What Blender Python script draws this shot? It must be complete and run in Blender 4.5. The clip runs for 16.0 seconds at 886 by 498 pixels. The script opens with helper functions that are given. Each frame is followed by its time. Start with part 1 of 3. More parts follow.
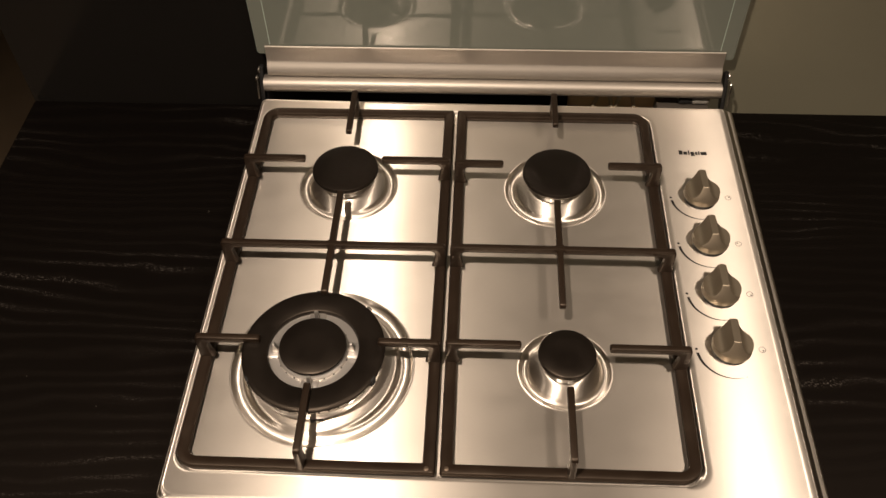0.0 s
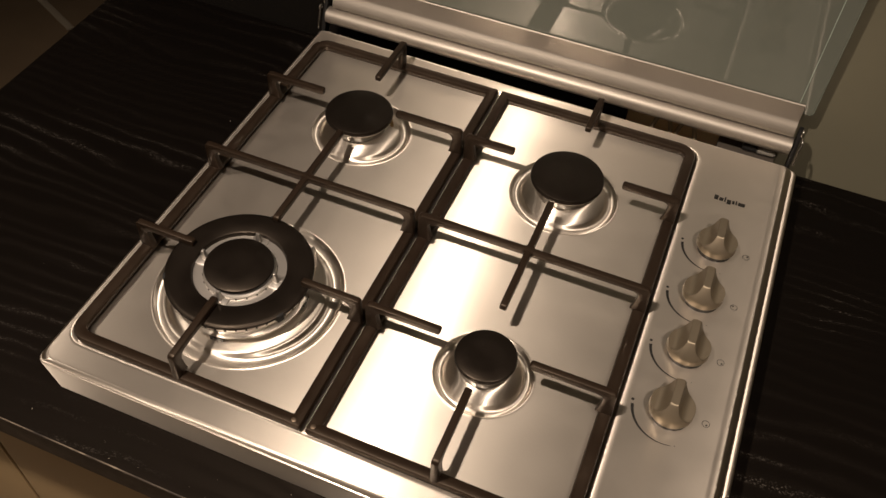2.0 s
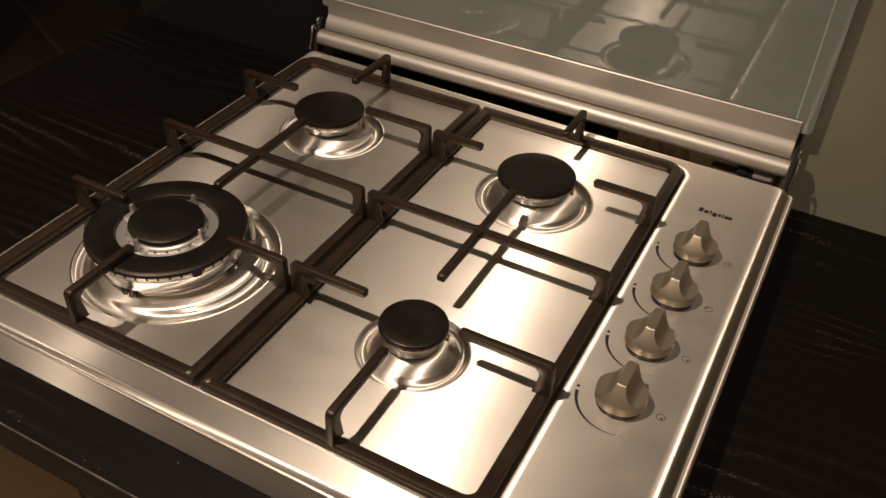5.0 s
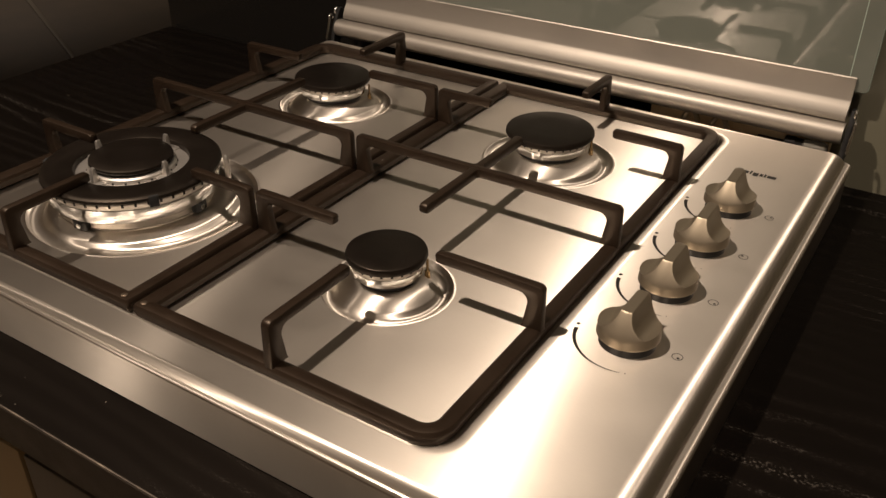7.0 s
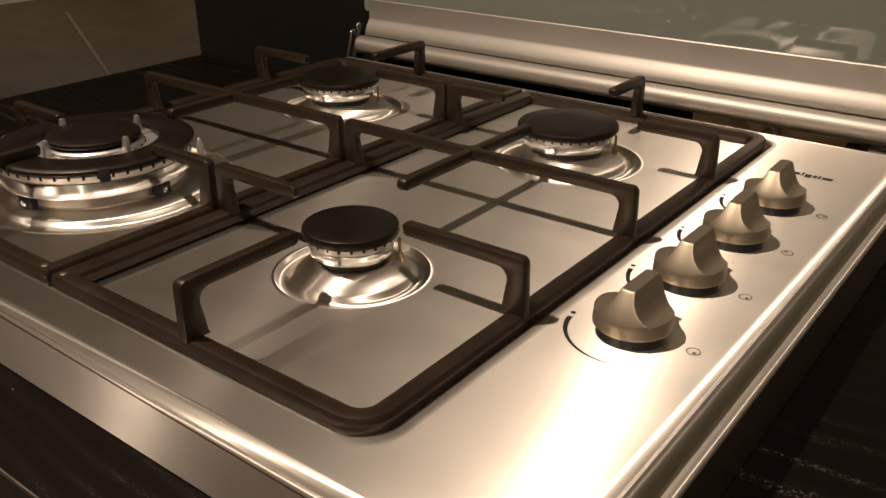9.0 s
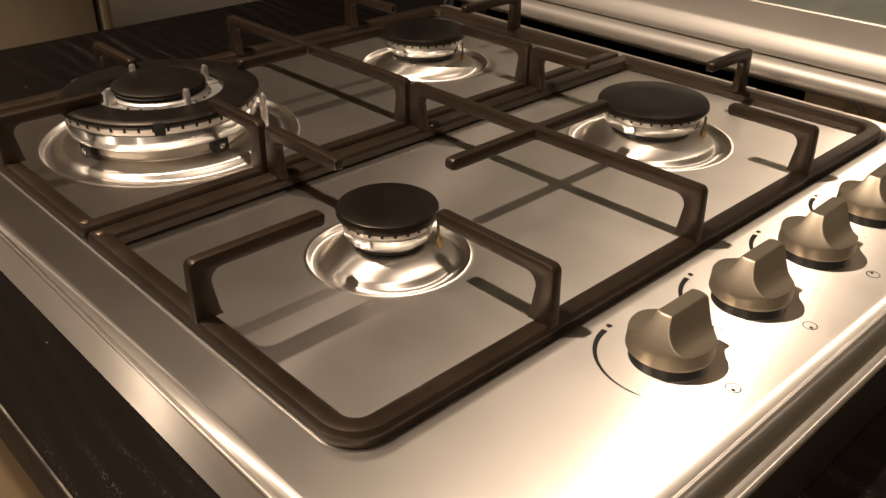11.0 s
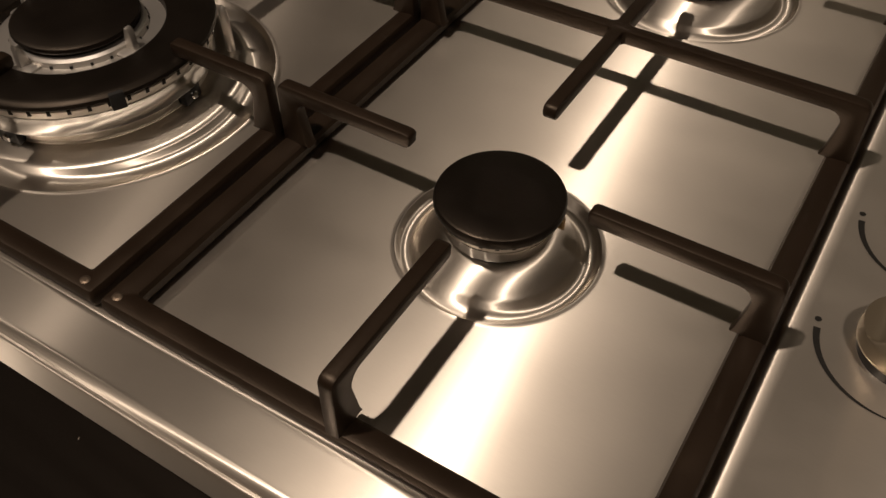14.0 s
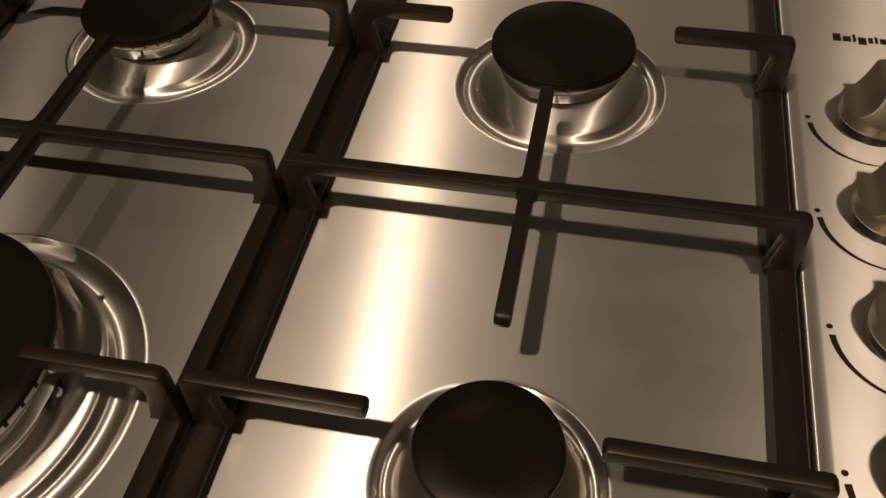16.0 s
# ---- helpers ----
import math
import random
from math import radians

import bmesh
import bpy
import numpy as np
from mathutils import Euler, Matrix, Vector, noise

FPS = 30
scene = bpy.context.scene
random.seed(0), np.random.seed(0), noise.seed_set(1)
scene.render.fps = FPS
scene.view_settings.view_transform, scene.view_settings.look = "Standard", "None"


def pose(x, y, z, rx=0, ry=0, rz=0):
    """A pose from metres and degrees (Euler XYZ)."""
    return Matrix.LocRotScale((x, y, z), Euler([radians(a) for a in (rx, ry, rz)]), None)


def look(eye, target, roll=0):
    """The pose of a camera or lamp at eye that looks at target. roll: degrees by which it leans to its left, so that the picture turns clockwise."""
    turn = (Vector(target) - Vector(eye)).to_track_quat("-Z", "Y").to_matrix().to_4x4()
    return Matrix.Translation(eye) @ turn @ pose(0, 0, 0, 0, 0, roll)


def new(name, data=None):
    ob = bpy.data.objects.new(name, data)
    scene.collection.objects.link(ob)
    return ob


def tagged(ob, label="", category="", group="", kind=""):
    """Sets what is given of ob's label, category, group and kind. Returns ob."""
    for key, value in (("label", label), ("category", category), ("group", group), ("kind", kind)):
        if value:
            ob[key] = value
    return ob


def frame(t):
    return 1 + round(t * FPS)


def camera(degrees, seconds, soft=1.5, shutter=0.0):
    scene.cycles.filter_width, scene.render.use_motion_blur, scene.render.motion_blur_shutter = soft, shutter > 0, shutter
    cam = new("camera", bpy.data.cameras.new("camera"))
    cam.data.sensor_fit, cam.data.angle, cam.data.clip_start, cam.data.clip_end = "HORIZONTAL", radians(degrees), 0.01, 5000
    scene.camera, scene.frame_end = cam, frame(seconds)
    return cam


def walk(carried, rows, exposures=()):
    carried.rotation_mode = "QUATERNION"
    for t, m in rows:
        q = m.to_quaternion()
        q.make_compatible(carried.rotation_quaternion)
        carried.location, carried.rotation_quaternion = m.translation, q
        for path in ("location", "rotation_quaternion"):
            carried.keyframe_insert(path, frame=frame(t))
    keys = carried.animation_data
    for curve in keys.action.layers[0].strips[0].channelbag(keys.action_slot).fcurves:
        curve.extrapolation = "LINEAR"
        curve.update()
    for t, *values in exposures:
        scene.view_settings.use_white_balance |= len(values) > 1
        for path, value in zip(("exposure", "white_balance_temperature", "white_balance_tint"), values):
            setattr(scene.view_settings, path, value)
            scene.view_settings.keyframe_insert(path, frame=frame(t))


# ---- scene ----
cam = camera(53.7, 16.0)
PATH = [
    (0, (-0.018, -0.59, 1.668), (-0.099, 0.695, 0.138), -1.4),
    (0.5, (0.046, -0.561, 1.654), (-0.117, 0.68, 0.093), 1.3),
    (1, (0.103, -0.546, 1.642), (-0.149, 0.678, 0.081), 4.6),
    (1.5, (0.14, -0.542, 1.62), (-0.197, 0.677, 0.071), 6.2),
    (2, (0.172, -0.543, 1.602), (-0.266, 0.683, 0.084), 3.6),
    (2.5, (0.195, -0.55, 1.573), (-0.296, 0.691, 0.083), 2.5),
    (3, (0.236, -0.575, 1.567), (-0.317, 0.697, 0.126), 1.5),
    (3.5, (0.26, -0.598, 1.549), (-0.332, 0.711, 0.157), 1.8),
    (4, (0.279, -0.586, 1.513), (-0.348, 0.756, 0.169), 2.4),
    (6.5, (0.346, -0.539, 1.309), (-0.493, 0.914, 0.221), 1.5),
    (7, (0.367, -0.527, 1.266), (-0.548, 0.921, 0.234), 0.5),
    (7.5, (0.375, -0.504, 1.219), (-0.594, 0.956, 0.256), 0.1),
    (8, (0.375, -0.487, 1.188), (-0.631, 0.985, 0.283), 0.3),
    (8.5, (0.38, -0.472, 1.161), (-0.668, 1.001, 0.305), -0.0),
    (11, (0.393, -0.391, 1.174), (-0.872, 0.805, 0.19), 0.3),
    (11.5, (0.374, -0.395, 1.192), (-0.858, 0.77, 0.131), -0.1),
    (12, (0.336, -0.403, 1.216), (-0.810, 0.738, 0.040), -1.2),
    (12.5, (0.298, -0.401, 1.217), (-0.751, 0.734, -0.053), -1.7),
    (13, (0.262, -0.387, 1.218), (-0.685, 0.762, -0.115), -1.4),
    (13.5, (0.226, -0.380, 1.220), (-0.607, 0.778, -0.180), -0.4),
    (14, (0.19, -0.358, 1.213), (-0.546, 0.787, -0.252), -1.0),
    (14.5, (0.157, -0.337, 1.22), (-0.433, 0.85, -0.278), -1.7),
    (15, (0.127, -0.332, 1.239), (-0.346, 0.911, -0.255), -1.9),
    (15.5, (0.123, -0.318, 1.246), (-0.297, 0.958, -0.235), -2.7),
    (16, (0.093, -0.276, 1.245), (-0.221, 1.005, -0.26), -3.0),
]
EXPOSURES = [(0, 0.12), (0.5, -0.02), (1.5, -0.02), (2.5, -0.02), (4, 0.06), (8, 0.07), (11, 0.52), (12, 0.36), (12.5, 0.04), (13, -0.38), (13.5, -0.68), (14, -0.80), (14.5, -0.88), (16, -0.88)]
walk(cam, [(t, look(eye, target, roll)) for t, eye, target, roll in PATH], EXPOSURES)

# ---- world and lights ----
world = bpy.data.worlds.new("room_air")
scene.world = world
world.use_nodes = True
world.node_tree.nodes["Background"].inputs[0].default_value = (1.0, 0.86, 0.68, 1)
world.node_tree.nodes["Background"].inputs[1].default_value = 0.03

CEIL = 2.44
# first two follow the streaks and shadows; the other seven are unseen fill lamps
SPOTS_AND_FILL = [(-0.33, -0.60, 110.0), (0.70, -0.60, 52.0), (-1.36, -0.60, 38.0), (1.73, -0.60, 80.0), (-0.33, -2.0, 80.0), (0.70, -2.0, 80.0), (-2.6, -1.6, 90.0), (-5.2, 2.8, 70.0), (-5.2, -0.6, 140.0)]
for k, (sx, sy, watt) in enumerate(SPOTS_AND_FILL):
    ld = bpy.data.lights.new("spot_and_fill_light", "SPOT")
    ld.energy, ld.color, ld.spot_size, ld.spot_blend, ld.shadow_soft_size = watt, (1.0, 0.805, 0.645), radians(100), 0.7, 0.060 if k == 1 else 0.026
    lo = new("spot_and_fill_light", ld)
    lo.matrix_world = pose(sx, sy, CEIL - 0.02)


# ---- materials ----
def mat(name, color=(0.5, 0.5, 0.5), rough=0.5, metal=0.0, **more):
    m = bpy.data.materials.new(name)
    m.use_nodes = True
    b = m.node_tree.nodes["Principled BSDF"]
    b.inputs["Base Color"].default_value = (*color, 1)
    b.inputs["Roughness"].default_value = rough
    b.inputs["Metallic"].default_value = metal
    for k, v in more.items():
        b.inputs[k.replace("_", " ")].default_value = v
    return m


def node(m, kind, **sets):
    n = m.node_tree.nodes.new(kind)
    for k, v in sets.items():
        n.inputs[k.replace("_", " ")].default_value = v
    return n


def wire(m, a, out, b, inp):
    m.node_tree.links.new(a.outputs[out], b.inputs[inp])


def coords(m, scale=(1, 1, 1), rot=(0, 0, 0)):
    tc, mp = node(m, "ShaderNodeTexCoord"), node(m, "ShaderNodeMapping", Scale=scale, Rotation=rot)
    wire(m, tc, "Object", mp, "Vector")
    return mp


def noise_at(m, scale3, scale=1.0, detail=4.0, rough=0.55):
    n = node(m, "ShaderNodeTexNoise", Scale=scale, Detail=detail, Roughness=rough)
    wire(m, coords(m, scale3), 0, n, "Vector")
    return n


def ramp(m, src, out, stops):
    r = node(m, "ShaderNodeValToRGB")
    e = r.color_ramp.elements
    while len(e) < len(stops):
        e.new(0.5)
    for el, (p, c) in zip(e, stops):
        el.position, el.color = p, (*(c if isinstance(c, tuple) else (c, c, c)), 1)
    wire(m, src, out, r, 0)
    return r


def bsdf(m):
    return m.node_tree.nodes["Principled BSDF"]


def bump(m, src, out, strength, dist):
    b = node(m, "ShaderNodeBump", Strength=strength, Distance=dist)
    wire(m, src, out, b, "Height")
    wire(m, b, 0, bsdf(m), "Normal")
    return b


def brushed(name, color, rough, aniso, along="x", bump_d=0.000012, wide=0.55, haze=0.16):
    """Brushed steel: grain lines run along one axis, the gloss spreads across them."""
    m = mat(name, color, wide, 1.0, Anisotropic=0.85)
    tg = node(m, "ShaderNodeTangent")
    tg.direction_type = "UV_MAP"
    wire(m, tg, 0, bsdf(m), "Tangent")
    fine = noise_at(m, (170, 2000, 2000) if along == "x" else (2000, 170, 2000), 1.0, 2.0)
    blot = noise_at(m, (14, 22, 22), 1.0, 5.0, 0.6)
    mx = node(m, "ShaderNodeMath")
    mx.operation = "ADD"
    wire(m, fine, 0, mx, 0)
    wire(m, blot, 0, mx, 1)
    half = node(m, "ShaderNodeMath")
    half.operation, half.inputs[1].default_value = "MULTIPLY", 0.5
    wire(m, mx, 0, half, 0)
    r = ramp(m, half, 0, [(0.32, rough * 0.88), (0.68, rough * 1.12)])
    c = ramp(m, half, 0, [(0.25, tuple(v * 0.965 for v in color)), (0.75, tuple(min(1, v * 1.03) for v in color))])
    wire(m, c, 0, bsdf(m), "Base Color")
    bm_ = node(m, "ShaderNodeBump", Strength=0.5, Distance=bump_d)
    wire(m, fine, 0, bm_, "Height")
    soft_ = node(m, "ShaderNodeBump", Strength=0.5, Distance=bump_d * 0.3)
    wire(m, fine, 0, soft_, "Height")
    wire(m, soft_, 0, bsdf(m), "Normal")
    stain = noise_at(m, (26, 34, 34), 1.0, 6.0, 0.65)
    wire(m, ramp(m, stain, 0, [(0.32, wide * 0.955), (0.68, wide * 1.045)]), 0, bsdf(m), "Roughness")
    # narrow gloss of the fine grain; the principled part is the wide haze of coarser scratches
    g = node(m, "ShaderNodeBsdfAnisotropic", Anisotropy=-aniso)
    wire(m, c, 0, g, "Color")
    wire(m, r, 0, g, "Roughness")
    wire(m, tg, 0, g, "Tangent")
    wire(m, bm_, 0, g, "Normal")
    mix = node(m, "ShaderNodeMixShader", Fac=haze)
    wire(m, g, 0, mix, 1)
    wire(m, bsdf(m), 0, mix, 2)
    wire(m, mix, 0, m.node_tree.nodes["Material Output"], "Surface")
    return m


def enamel(name, color, rough, spec=0.5):
    """Matt enamel on cast iron: pitted a little, worn lighter in spots."""
    m = mat(name, color, rough)
    bsdf(m).inputs["Specular IOR Level"].default_value = spec
    n, big = noise_at(m, (900, 900, 900), 1.0, 3.0), noise_at(m, (35, 35, 35), 1.0, 5.0)
    c = ramp(m, big, 0, [(0.3, tuple(v * 0.8 for v in color)), (0.62, color), (0.8, tuple(v * 1.5 for v in color))])
    wire(m, c, 0, bsdf(m), "Base Color")
    r = ramp(m, big, 0, [(0.3, rough * 0.85), (0.75, rough * 1.2)])
    wire(m, r, 0, bsdf(m), "Roughness")
    bsdf(m).inputs["Specular Tint"].default_value = (1.0, 0.84, 0.68, 1)
    bump(m, n, 0, 0.35, 0.0002)
    return m


STEEL = brushed("brushed_steel", (0.655, 0.606, 0.540), 0.315, 0.80, bump_d=0.000019, wide=0.42, haze=0.66)
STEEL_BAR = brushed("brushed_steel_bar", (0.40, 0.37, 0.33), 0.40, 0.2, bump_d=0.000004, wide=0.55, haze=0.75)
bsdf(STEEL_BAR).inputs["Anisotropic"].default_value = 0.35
KNOB = mat("champagne_satin_metal", (0.315, 0.268, 0.200), 0.43, 0.85)
bump(KNOB, noise_at(KNOB, (1600, 1600, 1600), 1.0, 2.0), 0, 0.25, 0.0001)
CHROME = mat("turned_aluminium", (0.76, 0.77, 0.77), 0.12, 1.0, Anisotropic=0.35, Anisotropic_Rotation=0.25)
ct = node(CHROME, "ShaderNodeTangent")
ct.direction_type, ct.axis = "RADIAL", "Z"
wire(CHROME, ct, 0, bsdf(CHROME), "Tangent")
WIRE = mat("bright_steel_wire", (0.70, 0.68, 0.64), 0.2, 1.0)
CASTAL = mat("cast_aluminium", (0.58, 0.555, 0.52), 0.42, 0.9)
bump(CASTAL, noise_at(CASTAL, (300, 300, 300), 1.0, 4.0), 0, 0.3, 0.0004)
STEELBASE = mat("satin_steel", (0.62, 0.58, 0.52), 0.34, 1.0)
RAWBOARD = mat("raw_chipboard", (0.78, 0.62, 0.40), 0.8)
WORN = mat("worn_bare_iron", (0.16, 0.125, 0.095), 0.5, 1.0)
BRASS = mat("brass", (0.24, 0.165, 0.08), 0.45, 1.0)
GRATE = enamel("brown_black_cast_iron", (0.0150, 0.0092, 0.0058), 0.40, 0.42)
CAP = enamel("black_burner_enamel", (0.0058, 0.0044, 0.0035), 0.40, 0.32)
BLACK = mat("black_plastic_and_shade", (0.012, 0.012, 0.012), 0.4)
INK = mat("black_print", (0.010, 0.009, 0.008), 0.5)
# near-black for the shade inside slots, notches and the wok ring gap
HOLE_SHADE = mat("slot_gap_shade", (0.006, 0.006, 0.006), 0.8)
CLEAR = mat("clear_plastic_sleeve", (0.75, 0.72, 0.65), 0.15, 0.0, Transmission_Weight=0.7)
HOSE = mat("beige_rubber_hose", (0.48, 0.40, 0.28), 0.5)

GLASS = mat("grey_green_lid_glass", (0.165, 0.180, 0.154), 0.03, 0.0, IOR=1.58)
gn = noise_at(GLASS, (4, 4, 4), 1.0, 3.0)
wire(GLASS, ramp(GLASS, gn, 0, [(0.3, 0.025), (0.75, 0.06)]), 0, bsdf(GLASS), "Roughness")
GLASS_EDGE = mat("glass_edge", (0.42, 0.52, 0.46), 0.15)


def mapped(m, src, scale):
    mp = node(m, "ShaderNodeMapping", Scale=scale)
    wire(m, src, 0, mp, "Vector")
    return mp


def math_node(m, kind, a, b):
    n = node(m, "ShaderNodeMath")
    n.operation = kind
    for k, v in enumerate((a, b)):
        if isinstance(v, (int, float)):
            n.inputs[k].default_value = v
        else:
            wire(m, v, 0, n, k)
    return n


def worktop_material():
    """Black-stained oak: wavy veins of pale pores along x over fine dark streaks."""
    m = mat("black_stained_oak_laminate", (0.015, 0.013, 0.012), 0.42)
    tc = node(m, "ShaderNodeTexCoord")
    bent = tc
    for scale3, amount in (((1.1, 4.0, 4.0), 0.16), ((6.0, 18.0, 18.0), 0.035)):
        warp = noise_at(m, scale3, 1.0, 2.0)
        add = node(m, "ShaderNodeVectorMath")
        add.operation = "MULTIPLY_ADD"
        wire(m, warp, 1, add, 0)
        add.inputs[1].default_value = (0.0, amount, 0.0)
        wire(m, bent, "Object" if bent is tc else 0, add, 2)
        bent = add
    wave = node(m, "ShaderNodeTexWave", Scale=1.0, Distortion=0.0)
    wave.bands_direction = "Y"
    wire(m, mapped(m, bent, (1.0, 17.0, 17.0)), 0, wave, "Vector")
    veins = ramp(m, wave, 0, [(0.70, 0.0), (0.97, 1.0)])
    patch = ramp(m, noise_at(m, (5.0, 11.0, 11.0), 1.0, 2.0), 0, [(0.46, 0.03), (0.66, 1.0)])
    streak = node(m, "ShaderNodeTexNoise", Scale=1.0, Detail=3.0, Roughness=0.5)
    wire(m, mapped(m, bent, (9.0, 300.0, 300.0)), 0, streak, "Vector")
    faint = ramp(m, streak, 0, [(0.50, 0.0), (0.72, 0.20)])
    pores = node(m, "ShaderNodeTexNoise", Scale=1.0, Detail=2.0, Roughness=0.6)
    wire(m, mapped(m, bent, (500.0, 1300.0, 1300.0)), 0, pores, "Vector")
    speck = ramp(m, pores, 0, [(0.50, 0.0), (0.66, 1.0)])
    lines = math_node(m, "MAXIMUM", math_node(m, "MULTIPLY", veins, patch), faint)
    both = math_node(m, "MULTIPLY", lines, speck)
    c = ramp(m, both, 0, [(0.0, (0.0032, 0.0025, 0.0021)), (0.45, (0.0095, 0.0080, 0.0069)), (1.0, (0.062, 0.055, 0.048))])
    wire(m, c, 0, bsdf(m), "Base Color")
    bsdf(m).inputs["Specular IOR Level"].default_value = 0.075
    bsdf(m).inputs["Specular Tint"].default_value = (1.0, 0.82, 0.66, 1)
    wire(m, ramp(m, wave, 0, [(0.3, 0.45), (0.9, 0.6)]), 0, bsdf(m), "Roughness")
    bump(m, pores, 0, 0.12, 0.0003)
    return m


def painted(name, color, rough, var=0.08, scale=3.0, grain=220.0, depth=0.0004):
    m = mat(name, color, rough)
    n = noise_at(m, (scale,) * 3, 1.0, 5.0)
    wire(m, ramp(m, n, 0, [(0.3, tuple(v * (1 - var) for v in color)), (0.7, tuple(min(1, v * (1 + var)) for v in color))]), 0, bsdf(m), "Base Color")
    bump(m, noise_at(m, (grain,) * 3, 1.0, 3.0), 0, 0.2, depth)
    return m


WORKTOP = worktop_material()
EDGING = enamel("dark_edging", (0.010, 0.0075, 0.0058), 0.5, 0.3)
WEAR = mat("worn_edge_line", (0.05, 0.04, 0.03), 0.6)
wn = noise_at(WEAR, (38, 38, 38), 1.0, 5.0)
wire(WEAR, ramp(WEAR, wn, 0, [(0.38, (0.016, 0.012, 0.010)), (0.55, (0.10, 0.08, 0.06)), (0.72, (0.30, 0.25, 0.19))]), 0, bsdf(WEAR), "Base Color")
CREAM_WALL = painted("cream_wall_paint", (0.19, 0.18, 0.13), 0.35)
BLACK_PANEL = painted("gloss_black_panel", (0.010, 0.009, 0.008), 0.16, depth=0.0001)
bsdf(BLACK_PANEL).inputs["Specular IOR Level"].default_value = 0.22
CREAM_DOOR = painted("cream_cabinet_lacquer", (0.55, 0.47, 0.33), 0.4)
BEIGE_DOOR = painted("beige_cabinet_lacquer", (0.32, 0.23, 0.122), 0.45, 0.12)
GREY_FRONT = painted("dark_grey_front", (0.09, 0.075, 0.06), 0.4)
FLOOR = painted("dark_brown_floor", (0.10, 0.072, 0.044), 0.5, 0.2, 4.0)
PLASTER = painted("white_ceiling_plaster", (0.50, 0.48, 0.45), 0.8)
STRIP = mat("pale_floor_strip", (0.20, 0.175, 0.135), 0.4)
WALL = painted("room_wall_paint", (0.74, 0.70, 0.61), 0.7)
CARCASS = painted("dark_carcass", (0.05, 0.042, 0.034), 0.6)


# ---- mesh helpers ----
def finish(bm, angle=32):
    bmesh.ops.recalc_face_normals(bm, faces=bm.faces)
    return bm, angle


def mesh_of(name, bm, material, angle=32, brush=None):
    if brush is not None or material in (STEEL, STEEL_BAR, KNOB):
        uv = bm.loops.layers.uv.new("brush")
        for f in bm.faces:
            for l in f.loops:
                x, y, z = l.vert.co
                l[uv].uv = (y + 0.7 * z, -x + 0.31 * z)
    me = bpy.data.meshes.new(name)
    bm.to_mesh(me)
    bm.free()
    me.materials.append(material)
    me.shade_smooth()
    me.set_sharp_from_angle(angle=radians(angle))
    return me


def part(name, bm, material, parent=None, label="", at=None, angle=32):
    ob = new(name, mesh_of(name, bm, material, angle))
    if parent is not None:
        ob.parent = parent
    if at is not None:
        ob.matrix_basis = at if isinstance(at, Matrix) else Matrix.Translation(at)
    if label:
        tagged(ob, label)
    return ob


def empty(name, at, label, category, group="", kind=""):
    ob = new(name)
    ob.empty_display_size = 0.02
    ob.location = at
    return tagged(ob, label, category, group, kind)


def rrect(x0, x1, y0, y1, radii, n=8):
    """Rounded rectangle, counter-clockwise from the front right corner; radii: front right, back right, back left, front left."""
    pts = []
    for (cx, cy, a0), r in zip(((x1, y0, -90), (x1, y1, 0), (x0, y1, 90), (x0, y0, 180)), radii):
        ox, oy = cx + (-r if cx == x1 else r), cy + (r if cy == y0 else -r)
        for k in range(n + 1):
            a = radians(a0 + 90 * k / n)
            pts.append((ox + r * math.cos(a), oy + r * math.sin(a)))
    return pts


def loft(bm, loops, closed=False):
    """Joins loops of equal length, each a list of 3D points, by quads."""
    rows = [[bm.verts.new(p) for p in lp] for lp in loops]
    pairs = list(zip(rows, rows[1:])) + ([(rows[-1], rows[0])] if closed else [])
    for a, b in pairs:
        for i in range(len(a)):
            j = (i + 1) % len(a)
            bm.faces.new((a[i], a[j], b[j], b[i]))
    return rows


def lathe(profile, n=48, cap_ends=True):
    bm = bmesh.new()
    rows = loft(bm, [[(r * math.cos(2 * math.pi * k / n), r * math.sin(2 * math.pi * k / n), z) for k in range(n)] for r, z in profile])
    if cap_ends:
        bm.faces.new(rows[0])
        bm.faces.new(rows[-1])
    bmesh.ops.recalc_face_normals(bm, faces=bm.faces)
    return bm


def box(x0, x1, y0, y1, z0, z1, bev=0.0, seg=2):
    bm = bmesh.new()
    bmesh.ops.create_cube(bm, size=1.0)
    for v in bm.verts:
        v.co = ((x0 + x1) / 2 + v.co.x * (x1 - x0), (y0 + y1) / 2 + v.co.y * (y1 - y0), (z0 + z1) / 2 + v.co.z * (z1 - z0))
    if bev:
        bmesh.ops.bevel(bm, geom=bm.edges[:], offset=bev, segments=seg, affect="EDGES", profile=0.5)
    return bm


def prism(outline, half, bev=0.0012):
    """A plate from an outline in (s, z), of the given half thickness, with softened edges. s runs along x."""
    bm = bmesh.new()
    a = [bm.verts.new((s, -half, z)) for s, z in outline]
    b = [bm.verts.new((s, half, z)) for s, z in outline]
    bm.faces.new(a)
    bm.faces.new(b[::-1])
    rim = []
    for i in range(len(a)):
        j = (i + 1) % len(a)
        bm.faces.new((a[i], b[i], b[j], a[j]))
    for f in bm.faces:
        if len(f.verts) > 4:
            rim += f.edges[:]
    bmesh.ops.recalc_face_normals(bm, faces=bm.faces)
    if bev:
        bmesh.ops.bevel(bm, geom=rim, offset=bev, segments=2, affect="EDGES", profile=0.5)
    return bm


def arc(cx, cz, r, a0, a1, n=5):
    return [(cx + r * math.cos(radians(a0 + (a1 - a0) * k / n)), cz + r * math.sin(radians(a0 + (a1 - a0) * k / n))) for k in range(n + 1)]


